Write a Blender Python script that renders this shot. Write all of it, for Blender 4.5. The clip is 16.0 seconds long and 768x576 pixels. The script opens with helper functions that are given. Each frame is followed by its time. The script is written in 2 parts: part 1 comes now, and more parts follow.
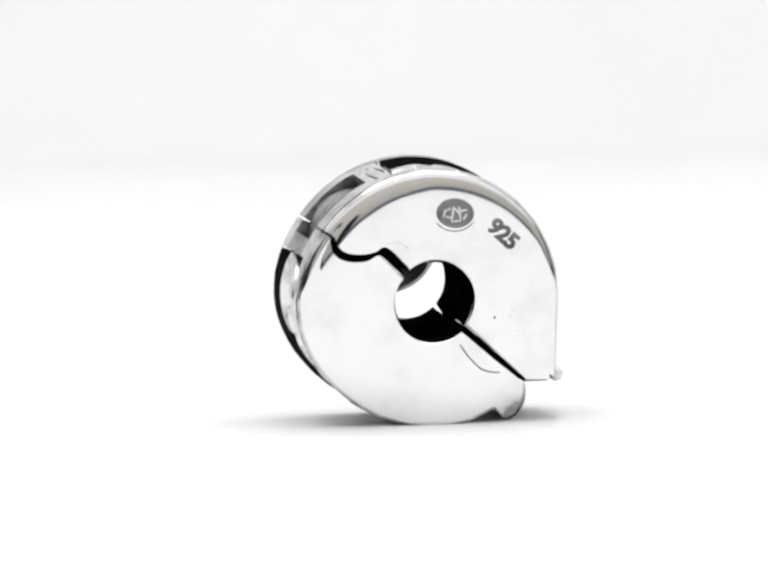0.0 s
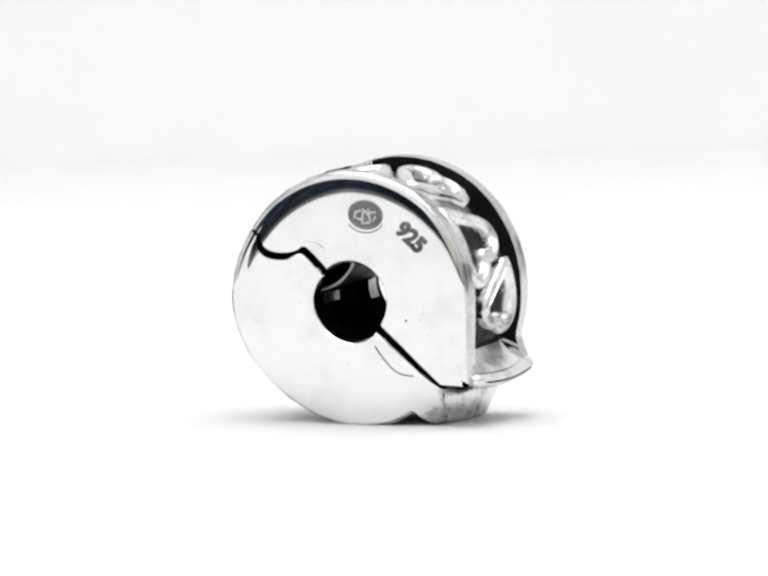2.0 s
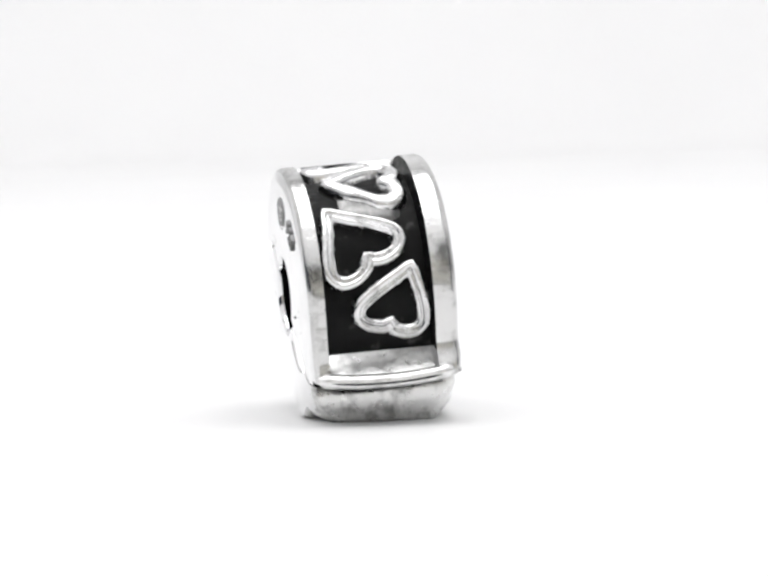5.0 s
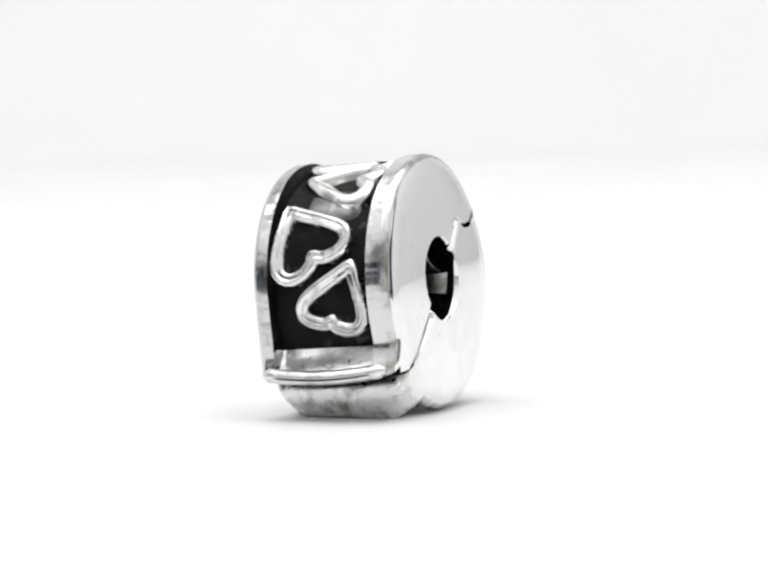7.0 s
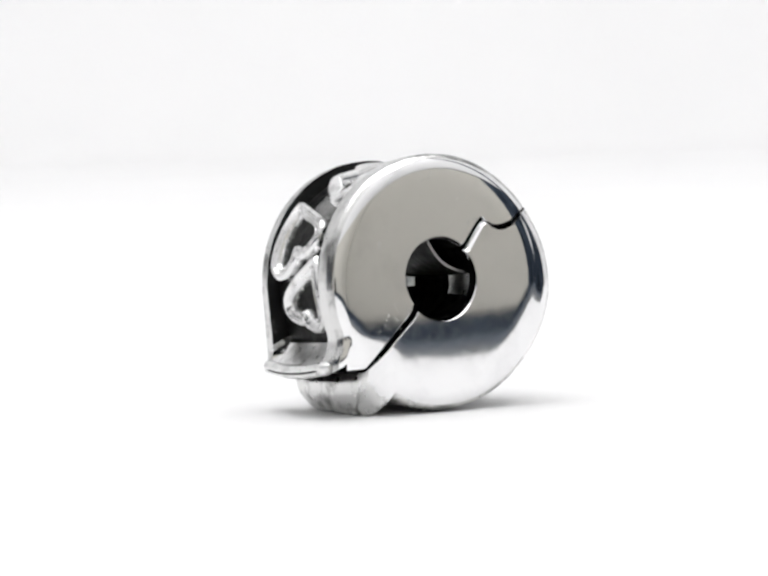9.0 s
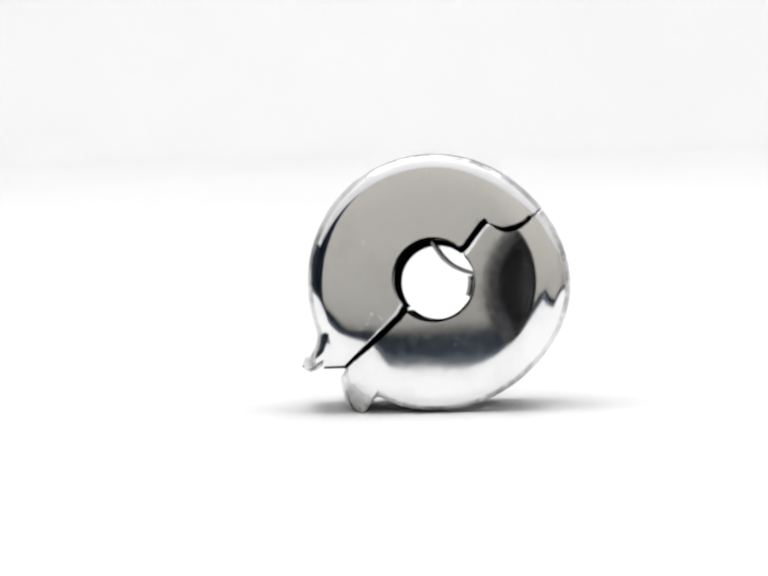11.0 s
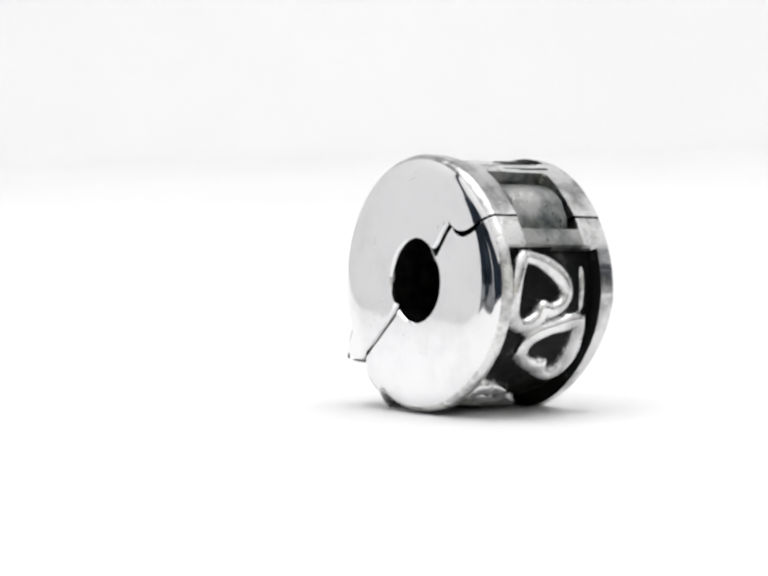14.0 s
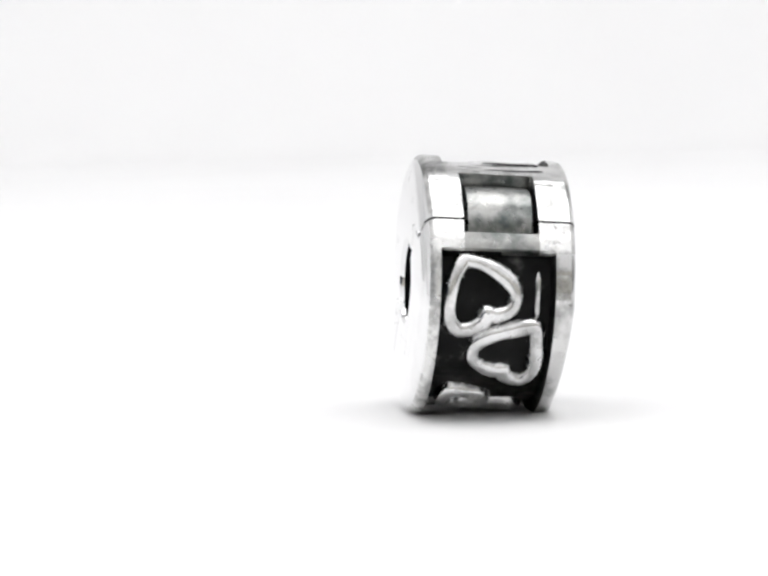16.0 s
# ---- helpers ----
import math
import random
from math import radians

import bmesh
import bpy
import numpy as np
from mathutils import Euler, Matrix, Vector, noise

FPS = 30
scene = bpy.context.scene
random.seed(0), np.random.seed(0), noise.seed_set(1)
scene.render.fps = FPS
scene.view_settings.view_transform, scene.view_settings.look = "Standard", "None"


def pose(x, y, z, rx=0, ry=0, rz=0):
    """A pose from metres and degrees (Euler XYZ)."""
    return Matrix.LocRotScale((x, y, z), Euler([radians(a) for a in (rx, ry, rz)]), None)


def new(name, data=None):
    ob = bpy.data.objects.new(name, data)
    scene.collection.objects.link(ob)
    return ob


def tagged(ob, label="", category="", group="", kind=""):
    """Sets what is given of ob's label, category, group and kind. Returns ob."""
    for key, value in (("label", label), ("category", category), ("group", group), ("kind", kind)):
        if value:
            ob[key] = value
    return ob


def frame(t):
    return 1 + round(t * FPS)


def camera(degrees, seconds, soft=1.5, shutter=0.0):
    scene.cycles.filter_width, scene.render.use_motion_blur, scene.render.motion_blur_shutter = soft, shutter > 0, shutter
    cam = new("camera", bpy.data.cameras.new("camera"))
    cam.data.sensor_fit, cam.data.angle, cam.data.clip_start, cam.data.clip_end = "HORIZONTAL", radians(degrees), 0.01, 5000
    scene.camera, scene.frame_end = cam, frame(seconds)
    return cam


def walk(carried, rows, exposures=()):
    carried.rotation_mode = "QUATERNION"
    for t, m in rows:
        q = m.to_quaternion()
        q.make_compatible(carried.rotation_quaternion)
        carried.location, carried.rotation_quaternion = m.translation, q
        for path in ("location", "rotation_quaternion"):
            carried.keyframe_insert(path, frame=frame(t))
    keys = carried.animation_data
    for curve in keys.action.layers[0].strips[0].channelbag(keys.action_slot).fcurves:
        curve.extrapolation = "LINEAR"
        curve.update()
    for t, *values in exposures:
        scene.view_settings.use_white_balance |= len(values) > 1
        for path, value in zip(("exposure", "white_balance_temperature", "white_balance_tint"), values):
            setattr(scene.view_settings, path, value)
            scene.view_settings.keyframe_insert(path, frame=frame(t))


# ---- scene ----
# One unit of the bead's plan is its radius, 4.5 mm.
S = 0.0045

# ---- camera: a long macro lens, standing still ----
cam = camera(12.0, 16.0, soft=2.8)
EYE = pose(0, -28.69 * S, 2.992 * S, 86.0, 0, 0.584) @ pose(0, 0, 0, 0, 0, -1.287)
walk(cam, [(0.0, EYE), (16.0, EYE)])

# ---- light: the lit roof of the photo tent, and a dim room before it ----
world = bpy.data.worlds.new("room_air")
world.use_nodes = True
world.node_tree.nodes["Background"].inputs[0].default_value = (0.75, 0.85, 1.0, 1)
world.node_tree.nodes["Background"].inputs[1].default_value = 0.02
scene.world = world


def area_lamp(name, m, wide, deep, watts, colour=(1, 1, 1)):
    lamp = bpy.data.lights.new(name, "AREA")
    lamp.shape, lamp.size, lamp.size_y, lamp.energy, lamp.color = "RECTANGLE", wide, deep, watts, colour
    ob = new(name, lamp)
    ob.matrix_world = m
    return ob


area_lamp("tent_roof_lamp", pose(0, 0.0, 0.395), 0.46, 0.36, 1.3, (1.0, 0.995, 1.0))
# Unseen bluish fill, added to lift the dark room mirrored in the bead.
area_lamp("room_fill_lamp", pose(0.45, -0.6, 1.19), 0.5, 0.4, 12.5, (0.72, 0.84, 1.0))
scene.view_settings.exposure = 0.0


# ---- materials ----
def material(name):
    m = bpy.data.materials.new(name)
    m.use_nodes = True
    nt = m.node_tree
    return m, nt, nt.nodes["Principled BSDF"]


def noise_node(nt, size, detail=4.0, rough=0.5):
    """Noise in metres: size is the width of one blotch."""
    co = nt.nodes.new("ShaderNodeTexCoord")
    n = nt.nodes.new("ShaderNodeTexNoise")
    n.inputs["Scale"].default_value = 1.0 / size
    n.inputs["Detail"].default_value, n.inputs["Roughness"].default_value = detail, rough
    nt.links.new(co.outputs["Object"], n.inputs["Vector"])
    return n.outputs["Fac"]


def ramp(nt, fac, stops):
    r = nt.nodes.new("ShaderNodeValToRGB")
    while len(r.color_ramp.elements) < len(stops):
        r.color_ramp.elements.new(0.5)
    for e, (at, c) in zip(r.color_ramp.elements, stops):
        e.position, e.color = at, (*c, 1) if len(c) == 3 else (c[0], c[0], c[0], 1)
    nt.links.new(fac, r.inputs["Fac"])
    return r.outputs["Color"]


def bump(nt, bsdf, parts):
    """parts: (height socket, depth in metres)."""
    last = None
    for fac, depth in parts:
        b = nt.nodes.new("ShaderNodeBump")
        b.inputs["Strength"].default_value, b.inputs["Distance"].default_value = 1.0, depth
        nt.links.new(fac, b.inputs["Height"])
        if last:
            nt.links.new(last, b.inputs["Normal"])
        last = b.outputs["Normal"]
    nt.links.new(last, bsdf.inputs["Normal"])


def silver(name, base, low, high, dirt, wave, grain, blotch=0.0016):
    m, nt, b = material(name)
    b.inputs["Metallic"].default_value = 1.0
    blot = noise_node(nt, blotch, 6, 0.6)
    fine = noise_node(nt, 0.00025, 3)
    nt.links.new(ramp(nt, blot, [(0.3, dirt), (0.52, base), (0.8, tuple(min(1, c * 1.02) for c in base))]), b.inputs["Base Color"])
    nt.links.new(ramp(nt, fine, [(0.3, (low,)), (0.75, (high,))]), b.inputs["Roughness"])
    bump(nt, b, [(noise_node(nt, 0.0028, 1), wave), (fine, grain)])
    return m


POLISHED = silver("polished_silver", (0.875, 0.875, 0.88), 0.03, 0.065, (0.79, 0.79, 0.795), 0.000004, 0.0000002)
CAST = silver("cast_silver", (0.68, 0.68, 0.675), 0.14, 0.3, (0.2, 0.2, 0.195), 0.00006, 0.000008, 0.0012)
HEART = silver("bright_heart_silver", (0.82, 0.82, 0.82), 0.15, 0.32, (0.3, 0.3, 0.295), 0.00006, 0.000006)
WORN = silver("worn_grey_silver", (0.38, 0.38, 0.37), 0.25, 0.45, (0.06, 0.08, 0.078), 0.00012, 0.00003)

LEDGE = silver("bright_ledge_silver", (0.9, 0.9, 0.895), 0.26, 0.44, (0.55, 0.55, 0.545), 0.00006, 0.00002, 0.0008)
RUBBED = silver("rubbed_grey_silver", (0.36, 0.36, 0.355), 0.3, 0.5, (0.09, 0.09, 0.09), 0.0001, 0.00002)


def oxidised():
    m, nt, b = material("oxidised_silver")
    b.inputs["Metallic"].default_value = 0.15
    b.inputs["Specular IOR Level"].default_value = 0.15
    nt.links.new(ramp(nt, noise_node(nt, 0.0009, 5), [(0.35, (0.002, 0.002, 0.002)), (0.62, (0.006, 0.006, 0.006)), (0.8, (0.1, 0.1, 0.098))]), b.inputs["Base Color"])
    nt.links.new(ramp(nt, noise_node(nt, 0.0003), [(0.3, (0.35,)), (0.7, (0.6,))]), b.inputs["Roughness"])
    bump(nt, b, [(noise_node(nt, 0.0005, 3), 0.00003)])
    return m


OXIDE = oxidised()
BRUSHED = silver("brushed_silver", (0.78, 0.78, 0.77), 0.24, 0.42, (0.24, 0.24, 0.235), 0.00008, 0.00003, 0.0008)


# Dark bore lining; shade of hole and seam gaps is put into its black.
def bore_and_gap_shade():
    m, nt, b = material("dark_bore_and_gap_shade")
    flat_black = nt.nodes.new("ShaderNodeBsdfDiffuse")
    nt.links.new(ramp(nt, noise_node(nt, 0.0005), [(0.4, (0.002, 0.002, 0.002)), (0.8, (0.01, 0.01, 0.01))]), flat_black.inputs["Color"])
    nt.links.new(flat_black.outputs[0], nt.nodes["Material Output"].inputs["Surface"])
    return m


BORE_SHADE = bore_and_gap_shade()


def plain(name, colour, rough, blotch=0.03, vary=0.02):
    m, nt, b = material(name)
    b.inputs["Roughness"].default_value = rough
    dark = tuple(c * (1 - vary) for c in colour)
    nt.links.new(ramp(nt, noise_node(nt, blotch, 3), [(0.3, dark), (0.7, colour)]), b.inputs["Base Color"])
    bump(nt, b, [(noise_node(nt, 0.0006, 2), 0.000008)])
    return m


PAPER = plain("white_paper", (0.86, 0.86, 0.862), 0.6)
CLOTH = plain("white_tent_cloth", (0.84, 0.84, 0.84), 0.9)
ROOM = plain("dark_blue_grey_wall", (0.14, 0.163, 0.2), 0.8, 0.09, 0.88)
BEIGE = plain("beige_reflector", (0.66, 0.64, 0.58), 0.8, 0.2, 0.1)


# ---- the place ----
def link_mesh(name, bm, mats, smooth=None):
    me = bpy.data.meshes.new(name)
    bm.normal_update()
    bm.to_mesh(me)
    bm.free()
    for m in mats:
        me.materials.append(m)
    if smooth is not None:
        me.polygons.foreach_set("use_smooth", [True] * len(me.polygons))
        me.set_sharp_from_angle(angle=radians(smooth))
    return new(name, me)


def slab(name, lo, hi, mat, kind="structure"):
    bm = bmesh.new()
    bmesh.ops.create_cube(bm, size=1)
    for v in bm.verts:
        v.co = [lo[i] + (v.co[i] + 0.5) * (hi[i] - lo[i]) for i in range(3)]
    bmesh.ops.bevel(bm, geom=bm.edges[:], offset=min(0.001, 0.3 * min(hi[i] - lo[i] for i in range(3))), segments=2, affect="EDGES")
    return tagged(link_mesh(name, bm, [mat], 30), kind=kind)


def sweep_sheet():
    """White paper: flat on the table, then curving up into the back wall."""
    bm = bmesh.new()
    prof = [(-0.16, 0.0), (0.258, 0.0)]
    for k in range(17):
        a = radians(90 * k / 16)
        prof.append((0.262 + 0.04 * math.sin(a), 0.04 * (1 - math.cos(a))))
    prof.append((0.302, 0.39))
    top = [[bm.verts.new((x, y, z)) for x in (-0.11, 0.11)] for y, z in prof]
    low = [[bm.verts.new((x, y + (0.001 if z > 0 else 0), z - 0.0002)) for x in (-0.11, 0.11)] for y, z in prof]
    for a, b, c, d in zip(top, top[1:], low, low[1:]):
        bm.faces.new((a[0], a[1], b[1], b[0]))
        bm.faces.new((c[1], c[0], d[0], d[1]))
        bm.faces.new((a[0], b[0], d[0], c[0]))
        bm.faces.new((b[1], a[1], c[1], d[1]))
    for r, s in ((top[0], low[0]), (low[-1], top[-1])):
        bm.faces.new((r[1], r[0], s[0], s[1]))
    return tagged(link_mesh("backdrop", bm, [PAPER], 30), label="seamless white paper sweep under and behind the bead", kind="structure")


sweep_sheet()
slab("floor", (-1.0, -1.0, -0.021), (1.0, 0.8, -0.0012), plain("grey_table", (0.2, 0.2, 0.2), 0.6, 0.1, 0.2))
slab("floor_tent", (-0.25, 0.004, -0.0011), (0.25, 0.315, -0.0003), CLOTH)
slab("wall_left", (-0.26, 0.004, -0.0012), (-0.25, 0.33, 0.41), CLOTH)
# Unseen grey strip, added to lighten the low part of the bead's reflection.
slab("reflector_strip", (-0.259, -0.04, -0.0011), (-0.251, 0.0035, 0.011), plain("grey_reflector", (0.4, 0.41, 0.43), 0.9, 0.01, 0.3))
slab("wall_right", (0.25, 0.018, -0.0012), (0.26, 0.33, 0.41), CLOTH)
slab("wall_back", (-0.25, 0.315, -0.0012), (0.25, 0.325, 0.41), CLOTH)
slab("ceiling", (-0.26, -0.21, 0.411), (0.26, 0.33, 0.42), CLOTH)
slab("wall_flap_front", (-0.26, -0.21, 0.09), (0.26, -0.20, 0.411), CLOTH)
slab("wall_flap_left", (-0.26, -0.20, 0.09), (-0.25, -0.011, 0.411), CLOTH)
slab("wall_flap_right", (0.25, -0.20, 0.09), (0.26, -0.011, 0.411), CLOTH)
slab("wall_front", (-1.0, -1.01, -0.0012), (1.0, -1.0, 1.2), ROOM)
# Unseen pale panels, added for the beige field mirrored in the bead's face.
slab("reflector_panel", (-0.068, -0.194, 0.006), (0.245, -0.19, 0.086), BEIGE)
slab("reflector_panel_right", (0.246, -0.19, 0.006), (0.2495, -0.062, 0.086), BEIGE)
slab("wall_room_left", (-1.01, -1.0, -0.0012), (-1.0, 0.8, 1.2), ROOM)
slab("wall_room_right", (1.0, -1.0, -0.0012), (1.01, 0.8, 1.2), ROOM)
slab("wall_room_back", (-1.0, 0.8, -0.0012), (1.0, 0.81, 1.2), ROOM)
slab("ceiling_room", (-1.01, -1.01, 1.2), (1.01, 0.81, 1.21), ROOM)


# ---- the bead ----
# Its own axes at the start of the turn: U along the faces, V through the hole, W upright; it leans back a little.
V = Vector((-0.192, 1, 0.062)).normalized()
U = Vector((1, 0.192, 0)).normalized()
W = U.cross(V)
CENTRE = Vector((-0.0137, -0.4794, 0.0))
LIFT = 0.9946
HALF = 0.603


def at(u, v, w):
    p = U * u + V * v + W * w
    p.z += LIFT
    return p * S


def on_rim(deg, v, r):
    a = radians(deg)
    return at(r * math.cos(a), v, r * math.sin(a))


def part(name, bm, mats, parent, label="", smooth=40):
    ob = link_mesh(name, bm, mats if isinstance(mats, list) else [mats], smooth)
    ob.parent = parent
    if label:
        ob["label"] = label
    return ob


def resample(pts, n):
    pts = [Vector((*p, 0)) if len(p) == 2 else Vector(p) for p in pts]
    acc = [0.0]
    for a, b in zip(pts, pts[1:]):
        acc.append(acc[-1] + (b - a).length)
    out, k = [], 0
    for i in range(n):
        d = acc[-1] * i / (n - 1)
        while k < len(pts) - 2 and acc[k + 1] < d:
            k += 1
        f = (d - acc[k]) / max(1e-9, acc[k + 1] - acc[k])
        q = pts[k].lerp(pts[k + 1], min(1, max(0, f)))
        out.append((q.x, q.y))
    return out


def arc(r, a0, a1, n, mid=(0.0, 0.0)):
    return [(mid[0] + r * math.cos(radians(a0 + (a1 - a0) * i / n)), mid[1] + r * math.sin(radians(a0 + (a1 - a0) * i / n))) for i in range(n + 1)]


def smooth_path(pts, steps=6):
    """A soft curve through a few points."""
    out = []
    for i in range(len(pts) - 1):
        p0, p1, p2, p3 = (Vector((*pts[max(0, min(len(pts) - 1, i + k))], 0)) for k in (-1, 0, 1, 2))
        for s in range(steps):
            t = s / steps
            q = 0.5 * (2 * p1 + (p2 - p0) * t + (2 * p0 - 5 * p1 + 4 * p2 - p3) * t * t + (3 * p1 - p0 - 3 * p2 + p3) * t ** 3)
            out.append((q.x, q.y))
    return out + [tuple(pts[-1])]


def side_bulge(u, w):
    """The faces are very slightly domed, roll off towards the edge, and lean back on the catch's foot."""
    r = min(0.925, math.hypot(u, w))
    catch = max(0, min(1, (u - 0.35) / 0.4))
    catch = catch * catch * (3 - 2 * catch)
    return HALF + DOME * (0.45 - r * r) - ROLL * max(0, r - 0.74) ** 3 - 1.85 * max(0, -u) * max(0, r - 0.72) ** 3 - 0.16 * catch * max(0, -w - 0.38) ** 2


DOME, ROLL = 0.0155, 1.02
ROUND_R, ROUND_V = {-1: 0.07, 1: 0.11}, {-1: 0.06, 1: 0.088}
STEPS = [k / 7 for k in range(8)]


def fullness(a):
    """The rim, and the floor of its panels with it, is fullest beside the hinge."""
    return 0.06 * math.exp(-(((a % 360) - 185) / 32) ** 2)


def rim_radius(R, a):
    return R + fullness(a) - 0.015 * math.exp(-(a / 40) ** 2)


def receded(u, v, w):
    """The stamped face falls back towards its lower quarter below the hinge."""
    return v + 0.05 * max(0, min(1, (0.1 - u) / 0.5)) * max(0, min(1, (-0.1 - w) / 0.75)) * max(0, min(1, (-v - 0.42) / 0.1))


def half_shell(name, outer, inner, touch, panel, parent, label, pocket=None):
    """One half of the bead: outer and inner paths in (u, w) for both faces, with a sunk panel round the rim.
    panel: first angle, last angle, low v, high v, and the slopes of its two ends in degrees."""
    n = len(outer[0])
    bm = bmesh.new()
    a0, a1, v0, v1, e0, e1 = panel

    def sunk(p, v):
        r, a = math.hypot(*p), math.degrees(math.atan2(p[1], p[0]))
        while a < a0 - 40:
            a += 360
        full = r
        if a0 - e0 < a < a1 + e1 and v0 <= v <= v1:
            k = min(1.0, (a - a0 + e0) / e0, (a1 + e1 - a) / e1)
            full = r + (min(r, 0.885 + fullness(a)) - r) * k
        if pocket and pocket[0] < a < pocket[1] and pocket[2] <= v <= pocket[3]:
            full = min(full, 0.76)
        return p[0] * full / r, p[1] * full / r

    def tucked(u, v, w):
        """The catch's foot narrows to a rounded keel."""
        if name == "lower_half":
            v = receded(u, v, w)
        if name == "lower_half" and u > 0.44 and w < -0.72:
            v *= 1 - 0.29 * min(1, (u - 0.44) / 0.2) * min(1, max(0, (-w - 0.74) / 0.22)) ** 1.5
        return at(u, v, w)

    def mixed(path, v):
        t = min(1, max(0, (v + HALF) / (2 * HALF)))
        return [(a[0] + (b[0] - a[0]) * t, a[1] + (b[1] - a[1]) * t) for a, b in zip(*path)]

    def pulled(path, d):
        return [(x * (1 - d / max(0.3, math.hypot(x, y))), y * (1 - d / max(0.3, math.hypot(x, y)))) for x, y in path]

    stations = []
    for side in (-1, 1):
        rows = []
        for s in STEPS:
            a = radians(12 + 78 * s)
            pull, back = ROUND_R[side] * (1 - math.sin(a)) / 0.792, ROUND_V[side] * (0.978 - math.cos(a))
            full = mixed(outer, side * HALF)
            edge = pulled(full, ROUND_R[side])
            row = []
            for (p, q), (eu, ew) in zip(full, edge):
                foot = 1 + 0.2 * max(0, min(1, (p - 0.42) * 8)) * max(0, min(1, (-0.7 - q) * 5))
                k = 1 - pull * (0.7 + 0.3 * foot) / max(0.3, math.hypot(p, q)) if pull < ROUND_R[side] * 0.999 else eu / p if abs(p) > abs(q) else ew / q
                row.append(bm.verts.new(tucked(p * k, side * (side_bulge(eu, ew) - back * foot), q * k)))
            rows.append(row)
        stations.append(rows)
    cuts = sorted({-0.53, 0.483, v0 - 0.012, v0 + 0.012, v1 - 0.012, v1 + 0.012, -0.29, -0.27, 0.27, 0.29, -0.14, 0.0, 0.14})
    middle = []
    for v in cuts:
        inside = v0 < v < v1
        row = []
        for p in mixed(outer, v):
            x, y = sunk(p, v if inside else 9)
            if name == "upper_half" and y < -0.5:
                x += 0.06 * (1 - (v / 0.6) ** 2) * min(1, (-0.5 - y) / 0.1)
            if name == "lower_half" and x > 0.42 and y < -0.66:
                x += 0.06 * (1 - (v / 0.56) ** 2) * min(1, (x - 0.42) * 5) - 0.06 * max(0, 1 - (v / 0.5) ** 2) * max(0, min(1, (y + 0.74) / 0.07))
            nick = 1 + 0.005 * noise.noise(Vector((x * 9, v * 14, y * 9))) + 0.003 * noise.noise(Vector((x * 28, v * 30, y * 28)))
            row.append(bm.verts.new(tucked(x * nick, v, y * nick)))
        middle.append(row)
    rows = stations[0] + middle + stations[1][::-1]
    for a, b in zip(rows, rows[1:]):
        for i in range(n - 1):
            bm.faces.new((a[i], a[i + 1], b[i + 1], b[i]))
    # faces, from the rounded edge to the seam and hole
    rings = 16
    ends = []
    for side, ring in ((-1, stations[0][0]), (1, stations[1][0])):
        edge = pulled(mixed(outer, side * HALF), ROUND_R[side])
        inn = mixed(inner, side * HALF)
        last = ring
        for f, drop in [(k / rings, 0) for k in range(1, rings)] + [(0.962, 0), (0.975, 0.008), (1.0, 0.036)]:
            row = []
            for (x, y), (p, q) in zip(edge, inn):
                X, Y = x + (p - x) * f, y + (q - y) * f
                row.append(bm.verts.new(tucked(X, side * (side_bulge(X, Y) - drop), Y)))
            for i in range(n - 1):
                bm.faces.new((last[i], row[i], row[i + 1], last[i + 1]) if side < 0 else (last[i + 1], row[i + 1], row[i], last[i]))
            last = row
        ends.append(last)
    walls = [ends[0]]
    for v in (-0.55, -0.5, 0.5, 0.55):
        row = []
        for x, y in mixed(inner if abs(v) > 0.52 else touch, v):
            k = min(1, 0.74 / math.hypot(x, y)) if x < 0 and abs(v) < 0.52 else 1
            row.append(bm.verts.new(at(x * k, v, y * k)))
        walls.append(row)
    walls.append(ends[1])
    # Walls in the hole and seams get their shade as near-black colour.
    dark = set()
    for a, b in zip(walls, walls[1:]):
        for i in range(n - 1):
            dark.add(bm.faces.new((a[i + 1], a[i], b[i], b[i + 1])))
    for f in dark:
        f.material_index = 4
    # The seams' end caps are shaded near-black the same way.
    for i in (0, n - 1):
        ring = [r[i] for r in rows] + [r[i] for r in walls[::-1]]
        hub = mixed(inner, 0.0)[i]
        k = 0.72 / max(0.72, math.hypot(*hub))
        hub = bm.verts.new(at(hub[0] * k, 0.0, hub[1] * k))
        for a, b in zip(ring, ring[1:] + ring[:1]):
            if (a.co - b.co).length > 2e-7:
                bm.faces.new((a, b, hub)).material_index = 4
    bmesh.ops.remove_doubles(bm, verts=bm.verts[:], dist=2e-7)
    bmesh.ops.recalc_face_normals(bm, faces=bm.faces[:])
    bm.normal_update()
    for f in bm.faces:
        c = f.calc_center_median() / S
        c.z -= LIFT
        u, v, w = c @ U, c @ V, c @ W
        a, r = math.degrees(math.atan2(w, u)), math.hypot(u, w)
        while a < a0 - 40:
            a += 360
        if f.material_index == 4:
            continue
        if v0 - 0.012 < v < v1 + 0.012 and a0 - 1 < a < a1 + 1 and 0.7 < r < max(0.968, rim_radius(0.965, a)):
            f.material_index = 1
        elif pocket and abs(v) < 0.292 and pocket[0] - 2 < a < pocket[1] + 2 and r < 0.96:
            f.material_index = 5
        elif abs(v) < 0.575 and r > 0.7 and abs(f.normal @ V) < 0.8:
            if name == "lower_half":
                f.material_index = 5 if 150 < a < 163 and abs(v) < 0.292 else 3 if a > 286 or a < 162 or v > 0.4 and a < 250 else 2
            else:
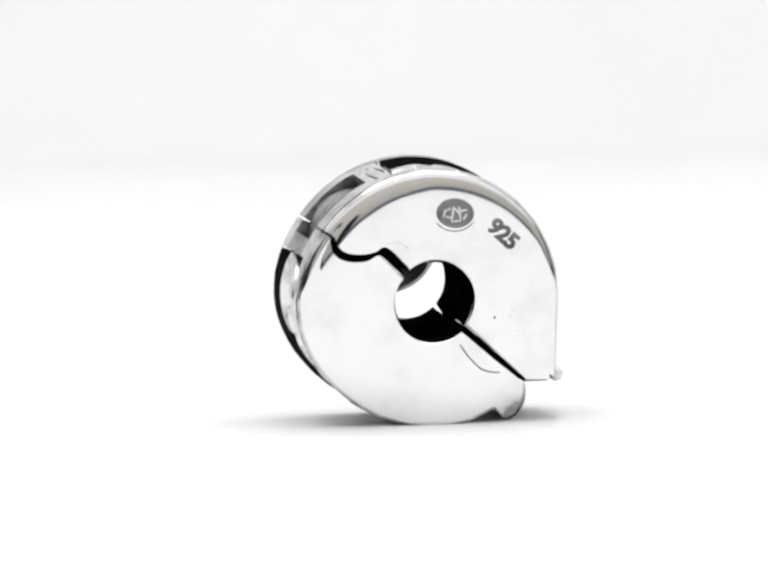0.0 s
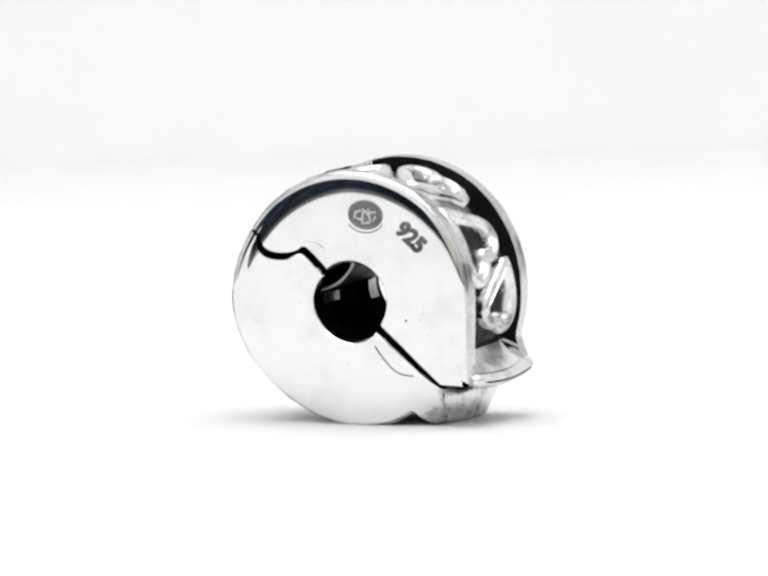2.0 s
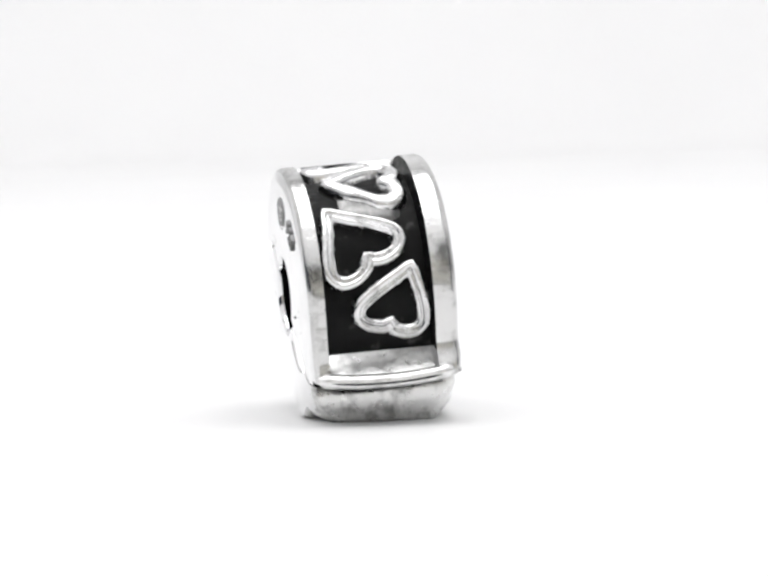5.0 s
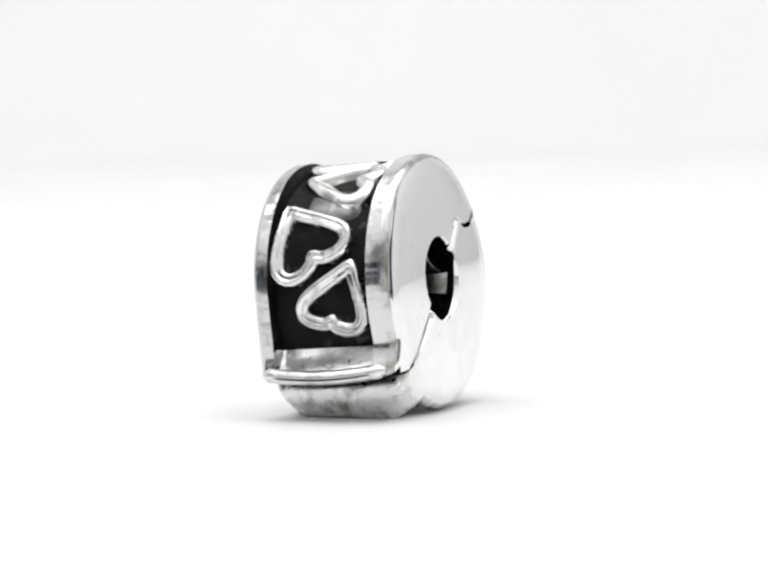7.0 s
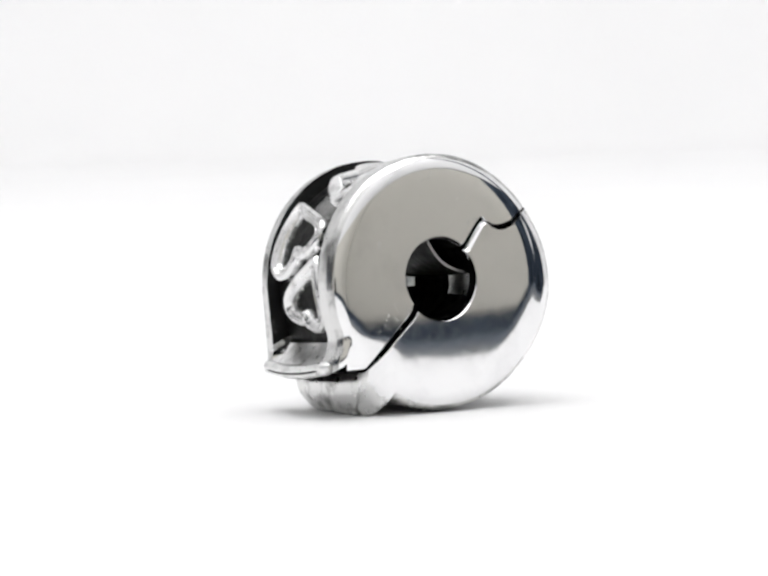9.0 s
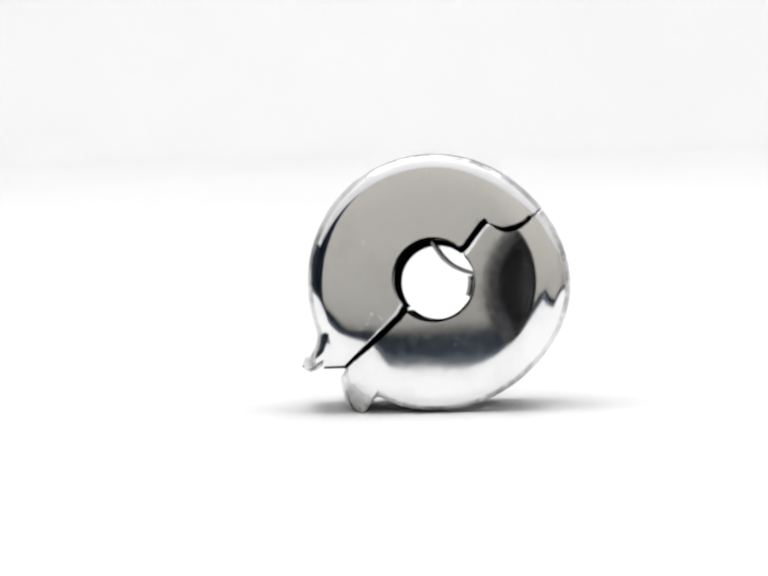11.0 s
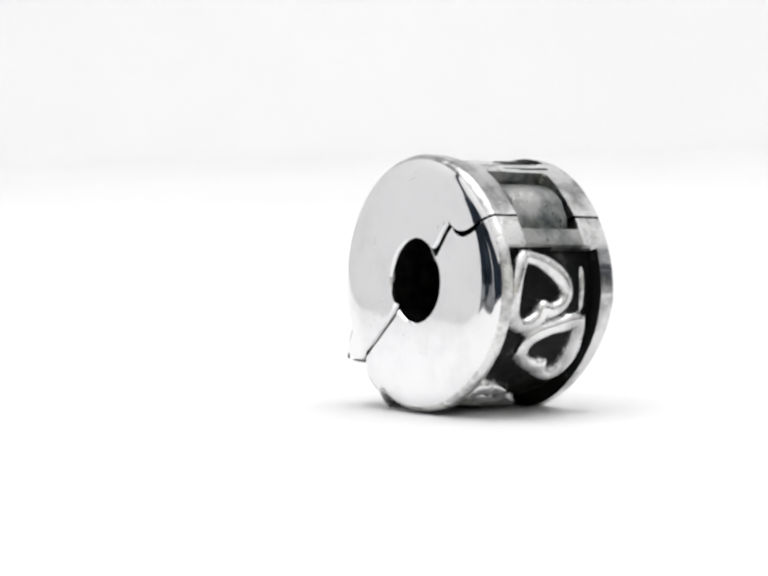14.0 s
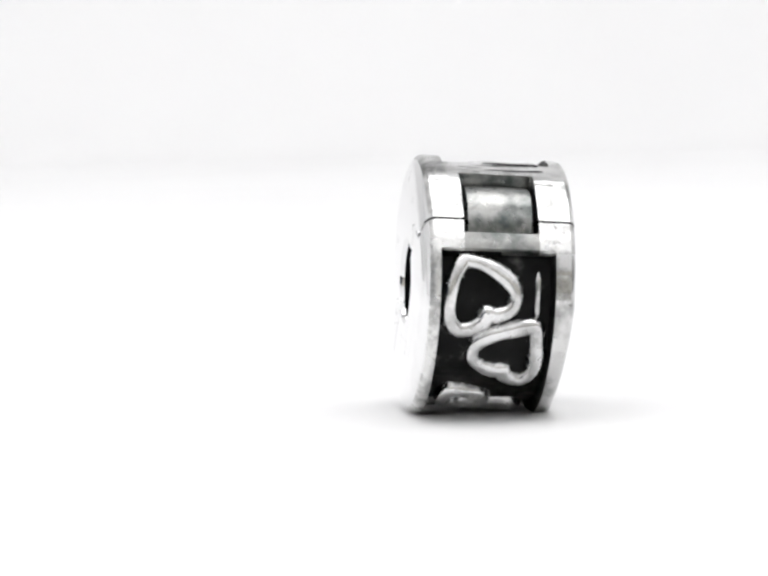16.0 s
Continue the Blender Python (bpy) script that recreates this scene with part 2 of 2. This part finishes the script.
                f.material_index = 6 if a < a0 + 1 and v0 < v < v1 else 2
    return part(name, bm, [POLISHED, OXIDE, CAST, BRUSHED, BORE_SHADE, WORN, LEDGE], parent, label, 35)


bead = new("charm_bead")
tagged(bead, label="round silver hinged clip charm with raised hearts on blackened rim", category="charm")

N = 220
GAP = 0.017
R_A, R_B = 0.99, 1.01

# the wavy seam by the hinge, and the straight one by the catch, on either face
WAVE_A = smooth_path([(-0.775, 0.48), (-0.75, 0.405), (-0.69, 0.355), (-0.59, 0.335), (-0.48, 0.345), (-0.406, 0.384), (-0.341, 0.35), (-0.225, 0.225)])
WAVE_B = smooth_path([(-0.785, 0.525), (-0.72, 0.455), (-0.63, 0.413), (-0.545, 0.402), (-0.46, 0.435), (-0.401, 0.462), (-0.25, 0.268)])


def moved(path, d):
    return [(x + 0.7 * d, y + 0.7 * d) for x, y in path]


def hole_arc(r, a0, a1):
    return arc(r, a0, a1, 30)


def upper_paths(R, wave, hole, mid_y, wide, gap):
    """On the far face the rim keeps its round and flares out only at the lip."""
    out = []
    for i in range(N):
        a = -33.9 + (146.4 + 33.9) * i / (N - 1)
        r = rim_radius(R, a)
        if a < 0:
            straight = rim_radius(R, 0) / (math.cos(radians(a)) - 0.035 * math.sin(radians(a)))
            flare = max(0, min(1, (-a - 21) / 11)) if wave is WAVE_B else 1
            r += (straight - r) * flare * flare * (3 - 2 * flare)
        out.append((r * math.cos(radians(a)), r * math.sin(radians(a))))
    soft = ROUND_R[1 if wave is WAVE_B else -1]
    tail, head = ((x * (1 - soft / math.hypot(x, y)), y * (1 - soft / math.hypot(x, y))) for x, y in (out[0], out[-1]))
    inn = [(tail[0], -0.665 + gap), (0.705, -0.665 + gap), (0.28, -0.266 + gap)] + [(x, y + mid_y) for x, y in hole_arc(hole, -40, 130)] + moved(wave[::-1], gap * wide) + [head]
    return out, resample(inn, N)


def lower_paths(R, wave, hole, mid_y, wide, lump, gap):
    out = smooth_path([(0.705, -0.675), (0.712, -0.76), (0.70, -0.86), (0.655, -0.94 - lump), (0.57, -0.955 - lump), (0.474, -0.872 - 0.4 * lump), (0.39, -0.893 - 0.5 * lump), (R * math.cos(radians(-73)), R * math.sin(radians(-73)))])
    out = out[:-1] + [(rim_radius(R, a) * math.cos(radians(a)), rim_radius(R, a) * math.sin(radians(a))) for a in (-73 - 139.4 * k / 150 for k in range(151))]
    soft = ROUND_R[1 if wave is WAVE_B else -1]
    tail, head = ((x * (1 - soft / math.hypot(x, y)), y * (1 - soft / math.hypot(x, y))) for x, y in (out[0], out[-1]))
    inn = [(0.656, -0.622 - 0.6 * gap), (0.262, -0.262 - gap)] + [(x, y + mid_y) for x, y in hole_arc(hole, -47, -223)] + moved(wave[::-1], -gap * wide) + [head]
    return resample(out, N), resample(inn, N)


def both(paths, *more):
    a, b = paths(R_A, WAVE_A, 0.298, -0.01, 1.5, *more[0]), paths(R_B, WAVE_B, 0.315, 0.02, 1.0, *more[1])
    return (a[0][::-1], b[0][::-1]) if paths is lower_paths else (a[0], b[0]), (a[1][::-1], b[1][::-1]) if paths is lower_paths else (a[1], b[1])


up_out, up_in = both(upper_paths, (GAP,), (GAP,))
up_touch = both(upper_paths, (0.001,), (0.001,))[1]
low_out, low_in = both(lower_paths, (0.01, GAP), (0.06, GAP))
low_touch = both(lower_paths, (0.01, 0.001), (0.06, 0.001))[1]
upper = half_shell("upper_half", up_out, up_in, up_touch, (-27, 103, -0.44, 0.38, 7, 3), bead, "polished silver upper shell with a blackened heart panel", pocket=(118, 160, -0.275, 0.275))
lower = half_shell("lower_half", low_out, low_in, low_touch, (163, 284, -0.40, 0.46, 2, 2), bead, "polished silver lower shell with a blackened heart panel", pocket=(120, 153, -0.275, 0.275))


def heart(parent, deg, v, turn, wide, tall, tail=0.0, shear=0.0, lean=0.0, cleft=0.0, broad=False):
    """A raised heart outline on the rim: centre, the turn of its lobes from the way of growing angle towards +v, size,
    and what sets a hand-carved one apart: slant, one lobe fuller than the other, the cleft's depth."""
    half = [(0, -1.02), (0.5, -0.6), (0.86, -0.1), (0.96, 0.26), (0.83, 0.56), (0.52, 0.66), (0.22, 0.54), (0, 0.29)]
    if parent is upper:
        half[:4] = [(0, -1.05), (0.43, -0.56), (0.80, -0.06), (0.95, 0.28)]
    outline = smooth_path(half, 6)
    outline = [(-x, y) for x, y in outline[::-1]] + outline[1:-1]
    n = len(outline)
    c, s = math.cos(radians(turn)), math.sin(radians(turn))
    pts = []
    for x, y in outline[::-1]:
        y -= tail * max(0, -y - 0.7) + (cleft * math.exp(-(x / 0.3) ** 2) if y > 0 else 0)
        x = x * (1 + math.copysign(lean, x)) + shear * y
        a, b = y * tall, x * wide
        pts.append((a * c - b * s, a * s + b * c))
    bm = bmesh.new()
    prof = [(-0.07, 0.0), (-0.066, 0.06), (-0.052, 0.09), (-0.03, 0.098), (-0.01, 0.092), (0.006, 0.064), (0.018, 0.064), (0.03, 0.088), (0.044, 0.08), (0.055, 0.05), (0.058, 0.0)]
    if broad:
        prof = [(-0.085, 0.0), (-0.074, 0.05), (-0.055, 0.078), (-0.03, 0.09), (0.0, 0.094), (0.026, 0.088), (0.048, 0.068), (0.06, 0.04), (0.066, 0.0)]
    thick = 0.9 if parent is lower else 0.97
    wide, tall = 0.95 * wide, 0.95 * tall
    rings = []
    for i in range(n):
        (x0, y0), (x1, y1) = pts[i - 1], pts[(i + 1) % n]
        l = max(1e-6, math.hypot(x1 - x0, y1 - y0))
        nx, ny = -(y1 - y0) / l, (x1 - x0) / l
        wob = 1 + (0.3 if broad else 0.16) * noise.noise(Vector((pts[i][0] * 5 + deg, pts[i][1] * 5, v * 9)))
        ring = []
        for d, h in prof:
            a, b = pts[i][0] + nx * thick * d * wob, pts[i][1] + ny * thick * d * wob
            ring.append(bm.verts.new(on_rim(deg + math.degrees(a / 0.94), v + b, 0.88 + fullness(deg + math.degrees(a / 0.94)) + h)))
        rings.append(ring)
    for i in range(n):
        a, b = rings[i], rings[(i + 1) % n]
        for k in range(len(prof) - 1):
            bm.faces.new((a[k], b[k], b[k + 1], a[k + 1]))
    bmesh.ops.recalc_face_normals(bm, faces=bm.faces[:])
    return part("heart", bm, HEART, parent, "raised bright silver heart outline", 60)


heart(upper, 24.6, -0.148, 149, 0.325, 0.305, 0.3, -0.03, 0.0, -0.11)
heart(upper, -5.2, 0.115, 196, 0.262, 0.28, 0.12, 0.16, 0.06, -0.2)
heart(upper, 64, 0.06, 92, 0.265, 0.29, 0.1, 0.0, 0.0, -0.1, True)
heart(upper, 94, -0.15, -75, 0.25, 0.25, 0.0, 0.0, 0.0, 0.0, True)
heart(lower, 181.0, 0.155, -27, 0.278, 0.29, -0.1, 0.03, -0.06, -0.15, True)
heart(lower, 211.8, -0.135, 30.5, 0.275, 0.275, 0.4, -0.05, 0.18, -0.18, True)
heart(lower, 248, 0.2, -33, 0.16, 0.18, 0.0, 0.0, 0.0, -0.1, True)
heart(lower, 272, -0.08, 37, 0.24, 0.25, 0.0, 0.0, 0.0, 0.0, True)


def rubbed_mound(deg0, deg1, v0, v1, rise):
    """A low swell of the panel's floor between two hearts, rubbed bare of its black."""
    bm = bmesh.new()
    nu, nv = 10, 16
    grid = []
    for i in range(nu + 1):
        row = []
        for j in range(nv + 1):
            x, y = 2 * i / nu - 1, 2 * j / nv - 1
            bow = (1 - x ** 4) * (1 - y ** 4)
            h = rise * bow + 0.012 * bow * noise.noise(Vector((x * 2.5, y * 3.5, deg0)))
            row.append(bm.verts.new(on_rim(deg0 + (deg1 - deg0) * i / nu + 3.0 * y * y, v0 + (v1 - v0) * j / nv, 0.878 + h)))
        grid.append(row)
    for a, b in zip(grid, grid[1:]):
        for j in range(nv):
            bm.faces.new((a[j], a[j + 1], b[j + 1], b[j]))
    bmesh.ops.recalc_face_normals(bm, faces=bm.faces[:])
    return part("rubbed_mound", bm, RUBBED, upper, "dull grey swell between two hearts", 60)


rubbed_mound(36, 57, -0.23, 0.26, 0.045)


def bead_line(name, pts, r, mat, parent, label="", across=(0, 1, 0)):
    """A thin line that lies half sunk along a path of (u, v, w)."""
    bm = bmesh.new()
    rows = []
    for i, p in enumerate(pts):
        d = (Vector(pts[min(len(pts) - 1, i + 1)]) - Vector(pts[max(0, i - 1)])).normalized()
        x = d.cross(Vector(across))
        x = x.normalized() if x.length > 1e-3 else Vector((1, 0, 0))
        y = d.cross(x)
        k = r * (0.45 if i in (0, len(pts) - 1) else 1)
        rows.append([bm.verts.new(at(*(Vector(p) + x * k * math.cos(a) + y * k * math.sin(a)))) for a in (2 * math.pi * j / 8 for j in range(8))])
    for a, b in zip(rows, rows[1:]):
        for i in range(8):
            bm.faces.new((a[i], a[(i + 1) % 8], b[(i + 1) % 8], b[i]))
    bm.faces.new(rows[0])
    bm.faces.new(rows[-1][::-1])
    bmesh.ops.recalc_face_normals(bm, faces=bm.faces[:])
    return part(name, bm, mat, parent, label, 60)


def knuckle():
    """The barrel of the hinge, a worn swell between the two arms of the upper shell."""
    bm = bmesh.new()
    rows = []
    for k in range(25):
        t = k / 24
        deg = 116 + 42 * t
        swell = 0.83 + 0.17 * math.sin(math.pi * t) ** 0.55 + 0.008 * noise.noise(Vector((t * 9, 3.0, 0)))
        row = [bm.verts.new(on_rim(deg, v, r)) for v, r in ((-0.267, 0.7), (-0.267, swell - 0.04), (-0.247, swell - 0.01), (-0.1, swell), (0.1, swell), (0.247, swell - 0.01), (0.267, swell - 0.04), (0.267, 0.7))]
        rows.append(row)
    for a, b in zip(rows, rows[1:]):
        for i in range(8):
            bm.faces.new((a[i], a[(i + 1) % 8], b[(i + 1) % 8], b[i]))
    bm.faces.new(rows[0])
    bm.faces.new(rows[-1][::-1])
    bmesh.ops.recalc_face_normals(bm, faces=bm.faces[:])
    return part("hinge_knuckle", bm, WORN, lower, "dull grey hinge barrel")


knuckle()
# Dark liner added behind the hinge seam so no light passes through it.
bead_line("seam_liner", [(0.905 * math.cos(radians(147)), v, 0.905 * math.sin(radians(147))) for v in (-0.555, -0.4, 0.0, 0.4, 0.5)], 0.04, OXIDE, lower, "dark liner added to block light through the hinge seam", (1, 0, 0))


# the worn strip above the hinge: blackened creases across the rim
for deg, v0, v1, r in ((106, -0.36, 0.1, 0.008), (109, -0.2, 0.36, 0.007), (111, -0.05, 0.42, 0.008), (113.5, -0.38, 0.1, 0.007), (116, 0.1, 0.44, 0.007)):
    pts = []
    for k in range(13):
        v = v0 + (v1 - v0) * k / 12
        a = deg + 1.6 * noise.noise(Vector((v * 4, deg, 0.5)))
        q = 0.997 + 0.004 * noise.noise(Vector((v * 7, deg, 3.5)))
        pts.append((q * math.cos(radians(a)), v, q * math.sin(radians(a))))
    bead_line("crease", pts, r, OXIDE, upper, "blackened crease", (1, 0, 0))


def face_v(u, w, side=-1):
    return receded(u, side * side_bulge(u, w), w)


def stamp_oval():
    """The oval maker's stamp: a raised ring round a blackened bed, with plain strokes."""
    bm = bmesh.new()
    n = 36
    rows = []
    for f, h in ((1.0, -0.004), (0.99, 0.005), (0.93, 0.008), (0.86, 0.004), (0.84, 0.0015), (0.0, 0.0015)):
        row = []
        for i in range(n):
            a = 2 * math.pi * i / n
            x, y = 0.148 * f * math.cos(a), 0.115 * f * math.sin(a)
            u, w = 0.165 + x * 0.985 + y * 0.1, 0.66 - x * 0.1 + y * 0.985
            row.append(bm.verts.new(at(u, face_v(u, w) - h, w)))
        rows.append(row)
    for a, b in zip(rows, rows[1:]):
        for i in range(n):
            bm.faces.new((a[i], a[(i + 1) % n], b[(i + 1) % n], b[i]))
    bmesh.ops.remove_doubles(bm, verts=bm.verts[:], dist=1e-8)
    bmesh.ops.recalc_face_normals(bm, faces=bm.faces[:])
    oval = part("maker_stamp", bm, STAMP, upper, "oval stamped mark with a blackened bed", 30)
    for x, y, l, turn in ((-0.085, 0.0, 0.06, 75), (-0.055, 0.03, 0.05, 20), (-0.05, -0.03, 0.05, -15), (-0.02, 0.0, 0.1, 80), (0.01, 0.02, 0.06, -50), (0.035, 0.0, 0.1, 95), (0.065, 0.02, 0.05, 10), (0.075, -0.03, 0.05, 60), (0.005, -0.06, 0.08, 5)):
        bm = bmesh.new()
        bmesh.ops.create_cube(bm, size=1)
        c, s = math.cos(radians(turn)), math.sin(radians(turn))
        for v in bm.verts:
            a, b, h = v.co.x * l, v.co.y * 0.016, v.co.z * 0.008
            u, w = 0.165 + x + a * c - b * s, 0.66 + y + a * s + b * c
            v.co = at(u, face_v(u, w) - 0.003 - h, w)
        part("stroke", bm, CAST, oval)


STAMP = silver("stamped_dark_silver", (0.24, 0.24, 0.24), 0.3, 0.45, (0.07, 0.07, 0.07), 0.00001, 0.000004)


def numerals():
    cu = bpy.data.curves.new("numerals", "FONT")
    cu.body, cu.size, cu.align_x, cu.align_y, cu.extrude, cu.offset = "925", 0.17, "CENTER", "CENTER", 0.006, 0.001
    tmp = new("numerals_curve", cu)
    cu.bevel_depth, cu.bevel_resolution = 0.007, 1
    me = tmp.to_mesh()
    bm = bmesh.new()
    bm.from_mesh(me)
    tmp.to_mesh_clear()
    bpy.data.objects.remove(tmp)
    bpy.data.curves.remove(cu)
    c, s = math.cos(radians(-43)), math.sin(radians(-43))
    for v in bm.verts:
        u, w = 0.535 + v.co.x * c - v.co.y * s, 0.485 + v.co.x * s + v.co.y * c
        v.co = at(u, face_v(u, w) - v.co.z - 0.006, w)
    bmesh.ops.recalc_face_normals(bm, faces=bm.faces[:])
    part("purity_mark", bm, STAMP, upper, "stamped numerals 925", 30)


stamp_oval()
numerals()
brim = [(0.165 + 0.162 * math.cos(radians(a)), 0.655 + 0.132 * math.sin(radians(a))) for a in range(205, 336, 10)]
bead_line("stamp_brim", [(u, face_v(u, w) + 0.003, w) for u, w in brim], 0.006, STAMP, upper, "fine dark brim under the oval stamp")
groove = smooth_path([(0.19, -0.34), (0.25, -0.43), (0.34, -0.526), (0.416, -0.562), (0.504, -0.572)])
bead_line("groove", [(u, face_v(u, w) + 0.004, w) for u, w in groove], 0.008, STAMP, lower, "fine dark groove beside the catch")
bead_line("pit", [(0.455, face_v(0.46, -0.147) + 0.004, -0.145), (0.463, face_v(0.46, -0.147) + 0.003, -0.147), (0.471, face_v(0.46, -0.147) + 0.004, -0.149)], 0.013, OXIDE, upper)
LIP = [-0.55 + 1.05 * k / 20 for k in range(21)]


def lip_edge(v):
    return 0.955 + 0.055 * (1 - (v / 0.6) ** 2) + 0.016 * v


bead_line("lip", [(lip_edge(v), v, -0.6 - 0.048 * (1 - (v / 0.58) ** 2)) for v in LIP], 0.058, LEDGE, upper, "rounded bright lip of the catch", (0, 0, 1))
bead_line("lip_line", [(lip_edge(v) + 0.05, v, -0.612 - 0.048 * (1 - (v / 0.58) ** 2)) for v in LIP[2:-2]], 0.01, OXIDE, upper, "dark line along the lip of the catch", (0, 0, 1))


def inner_strap():
    """A thin bowed strap that cuts off the hole's corner beside the hinge seam, all along the hole."""
    bm = bmesh.new()
    a, b = (Vector((0.325 * math.cos(radians(d)), 0.325 * math.sin(radians(d)))) for d in (88, 168))
    path = []
    for thick, ks in ((0.0, range(13)), (0.022, range(12, -1, -1))):
        for k in ks:
            p = a.lerp(b, k / 12) + Vector((0.62, -0.78)) * (0.055 * math.sin(math.pi * k / 12) + thick)
            path.append(p)
    rows = [[bm.verts.new(at(p.x, v, p.y)) for p in path] for v in (-0.5, -0.48, 0.44, 0.46)]
    n = len(path)
    for r, q in zip(rows, rows[1:]):
        for i in range(n):
            bm.faces.new((r[i], r[(i + 1) % n], q[(i + 1) % n], q[i]))
    for r in (rows[0], rows[-1][::-1]):
        bm.faces.new(r).material_index = 1
    bmesh.ops.recalc_face_normals(bm, faces=bm.faces[:])
    part("inner_strap", bm, [OXIDE, RUBBED], upper, "dark metal strap inside the hole", 30)


def glint_step(a0, a1, v0, v1, parent):
    """A bright step added for a glint inside the hole, sloping towards one face, its back coloured as shade."""
    bm = bmesh.new()
    rows = []
    way = math.copysign(1, v1 - v0)
    for k in range(9):
        deg = a0 + (a1 - a0) * k / 8
        rows.append([bm.verts.new(on_rim(deg, v, r)) for v, r in ((v0, 0.318), (v0, 0.268), (v0 + way * 0.02, 0.262), (v1 - way * 0.02, 0.3), (v1, 0.318))])
    for a, b in zip(rows, rows[1:]):
        for i in range(5):
            bm.faces.new((a[i], b[i], b[(i + 1) % 5], a[(i + 1) % 5])).material_index = 1 if i == 0 else 0
    bm.faces.new(rows[0]).material_index = 1
    bm.faces.new(rows[-1][::-1]).material_index = 1
    bmesh.ops.recalc_face_normals(bm, faces=bm.faces[:])
    part("glint_step", bm, [WORN, BORE_SHADE], parent, "bright step standing in for a glint in the hole", 40)


inner_strap()
# A bright bar stands in for light caught on the bore's seam edge.
bead_line("bore_seam_glint", [(0.322 * math.cos(radians(-41)), v, 0.322 * math.sin(radians(-41))) for v in (-0.5, -0.4, -0.3, -0.2)], 0.011, HEART, lower, "bright bar added for the seam edge's glint inside the hole", (1, 0, 0))
bead_line("ridge", [(0.955 * math.cos(radians(a)), -0.29 + 0.004 * math.sin(a), 0.955 * math.sin(radians(a))) for a in range(170, 194, 3)], 0.028, CAST, lower, "short raised silver ridge beside a heart")
glint_step(171, 203, 0.29, 0.52, lower)
glint_step(172, 188, -0.24, -0.46, lower)

# scuffs on the faces: small pits in clusters, and two fine scratches
dice = random.Random(4)
for side, parent, u0, w0, spread, many in ((1, upper, 0.535, 0.32, 0.03, 5), (1, upper, 0.06, 0.825, 0.05, 4), (1, upper, 0.47, -0.28, 0.09, 14), (1, upper, 0.42, -0.16, 0.05, 5), (1, lower, 0.05, -0.5, 0.16, 6), (-1, lower, -0.44, -0.02, 0.05, 3), (-1, lower, -0.05, -0.52, 0.03, 2), (-1, upper, 0.62, -0.2, 0.08, 3), (1, upper, -0.36, 0.475, 0.02, 3), (1, upper, -0.28, 0.46, 0.02, 3), (1, lower, -0.2, -0.45, 0.14, 5), (1, upper, -0.25, 0.7, 0.12, 4)):
    for k in range(many):
        u, w = u0 + dice.gauss(0, spread * 0.6), w0 + dice.gauss(0, spread * 0.6)
        if not 0.42 < math.hypot(u, w) < 0.88:
            continue
        r, a = dice.uniform(0.003, 0.008), dice.uniform(0, 3.1)
        bead_line("pit", [(u + d * r * math.cos(a), face_v(u, w, side) - side * 0.5 * r, w + d * r * math.sin(a)) for d in (-1.4, 0, 1.4)], r, CAST, parent)
for side, parent, pts in ((-1, upper, [(-0.376, 0.44), (-0.278, 0.451), (-0.184, 0.394)]),):
    bead_line("scratch", [(u, face_v(u, w, side) - side * 0.0025, w) for u, w in smooth_path(pts, 4)], 0.0035, CAST, parent)


# ---- the lens that faces the bead ----
def lens():
    root = new("camera_lens")
    tagged(root, label="black round camera lens barrel facing the bead", category="lens")
    root.location = (0.009, -0.15, 0.0)
    n = 32
    for name, prof, mat in (("barrel", [(-0.03, 0.0), (-0.03, 0.0115), (0.0, 0.0115), (0.003, 0.0105), (0.003, 0.009), (-0.003, 0.009)], LENS_BLACK), ("glass", [(-0.0035, 0.0089), (-0.002, 0.005), (-0.0015, 0.0)], LENS_BLACK)):
        bm = bmesh.new()
        rows = [[bm.verts.new((r * math.cos(2 * math.pi * i / n), y, 0.0115 + r * math.sin(2 * math.pi * i / n))) for i in range(n)] for y, r in prof]
        for a, b in zip(rows, rows[1:]):
            for i in range(n):
                bm.faces.new((a[i], a[(i + 1) % n], b[(i + 1) % n], b[i]))
        bmesh.ops.remove_doubles(bm, verts=bm.verts[:], dist=1e-6)
        bmesh.ops.recalc_face_normals(bm, faces=bm.faces[:])
        part(name, bm, mat, root)


LENS_BLACK = plain("black_lens", (0.012, 0.012, 0.014), 0.35, 0.01, 0.2)
lens()


# ---- the turning ----
TURN = [0.0, -8.7, -17.5, -26.4, -35.7, -45.1, -54.4, -63.5, -72.4, -81.2, -89.8, -98.4, -106.9, -115.6, -124.3, -133.3, -142.3, -151.1, -159.6, -168.1, -176.4, -184.7, -192.9, -201.2, -209.5, -218.2, -227.0, -235.7, -244.0, -251.5, -258.7, -265.8, -273.4]


def motions():
    rows = []
    for k, deg in enumerate(TURN):
        c = pose(0, 0, 0, 0, 0, deg) @ (CENTRE * S)
        rows.append((k * 0.5, pose(c.x, c.y, 0, 0, 0, deg)))
    walk(bead, rows)


motions()
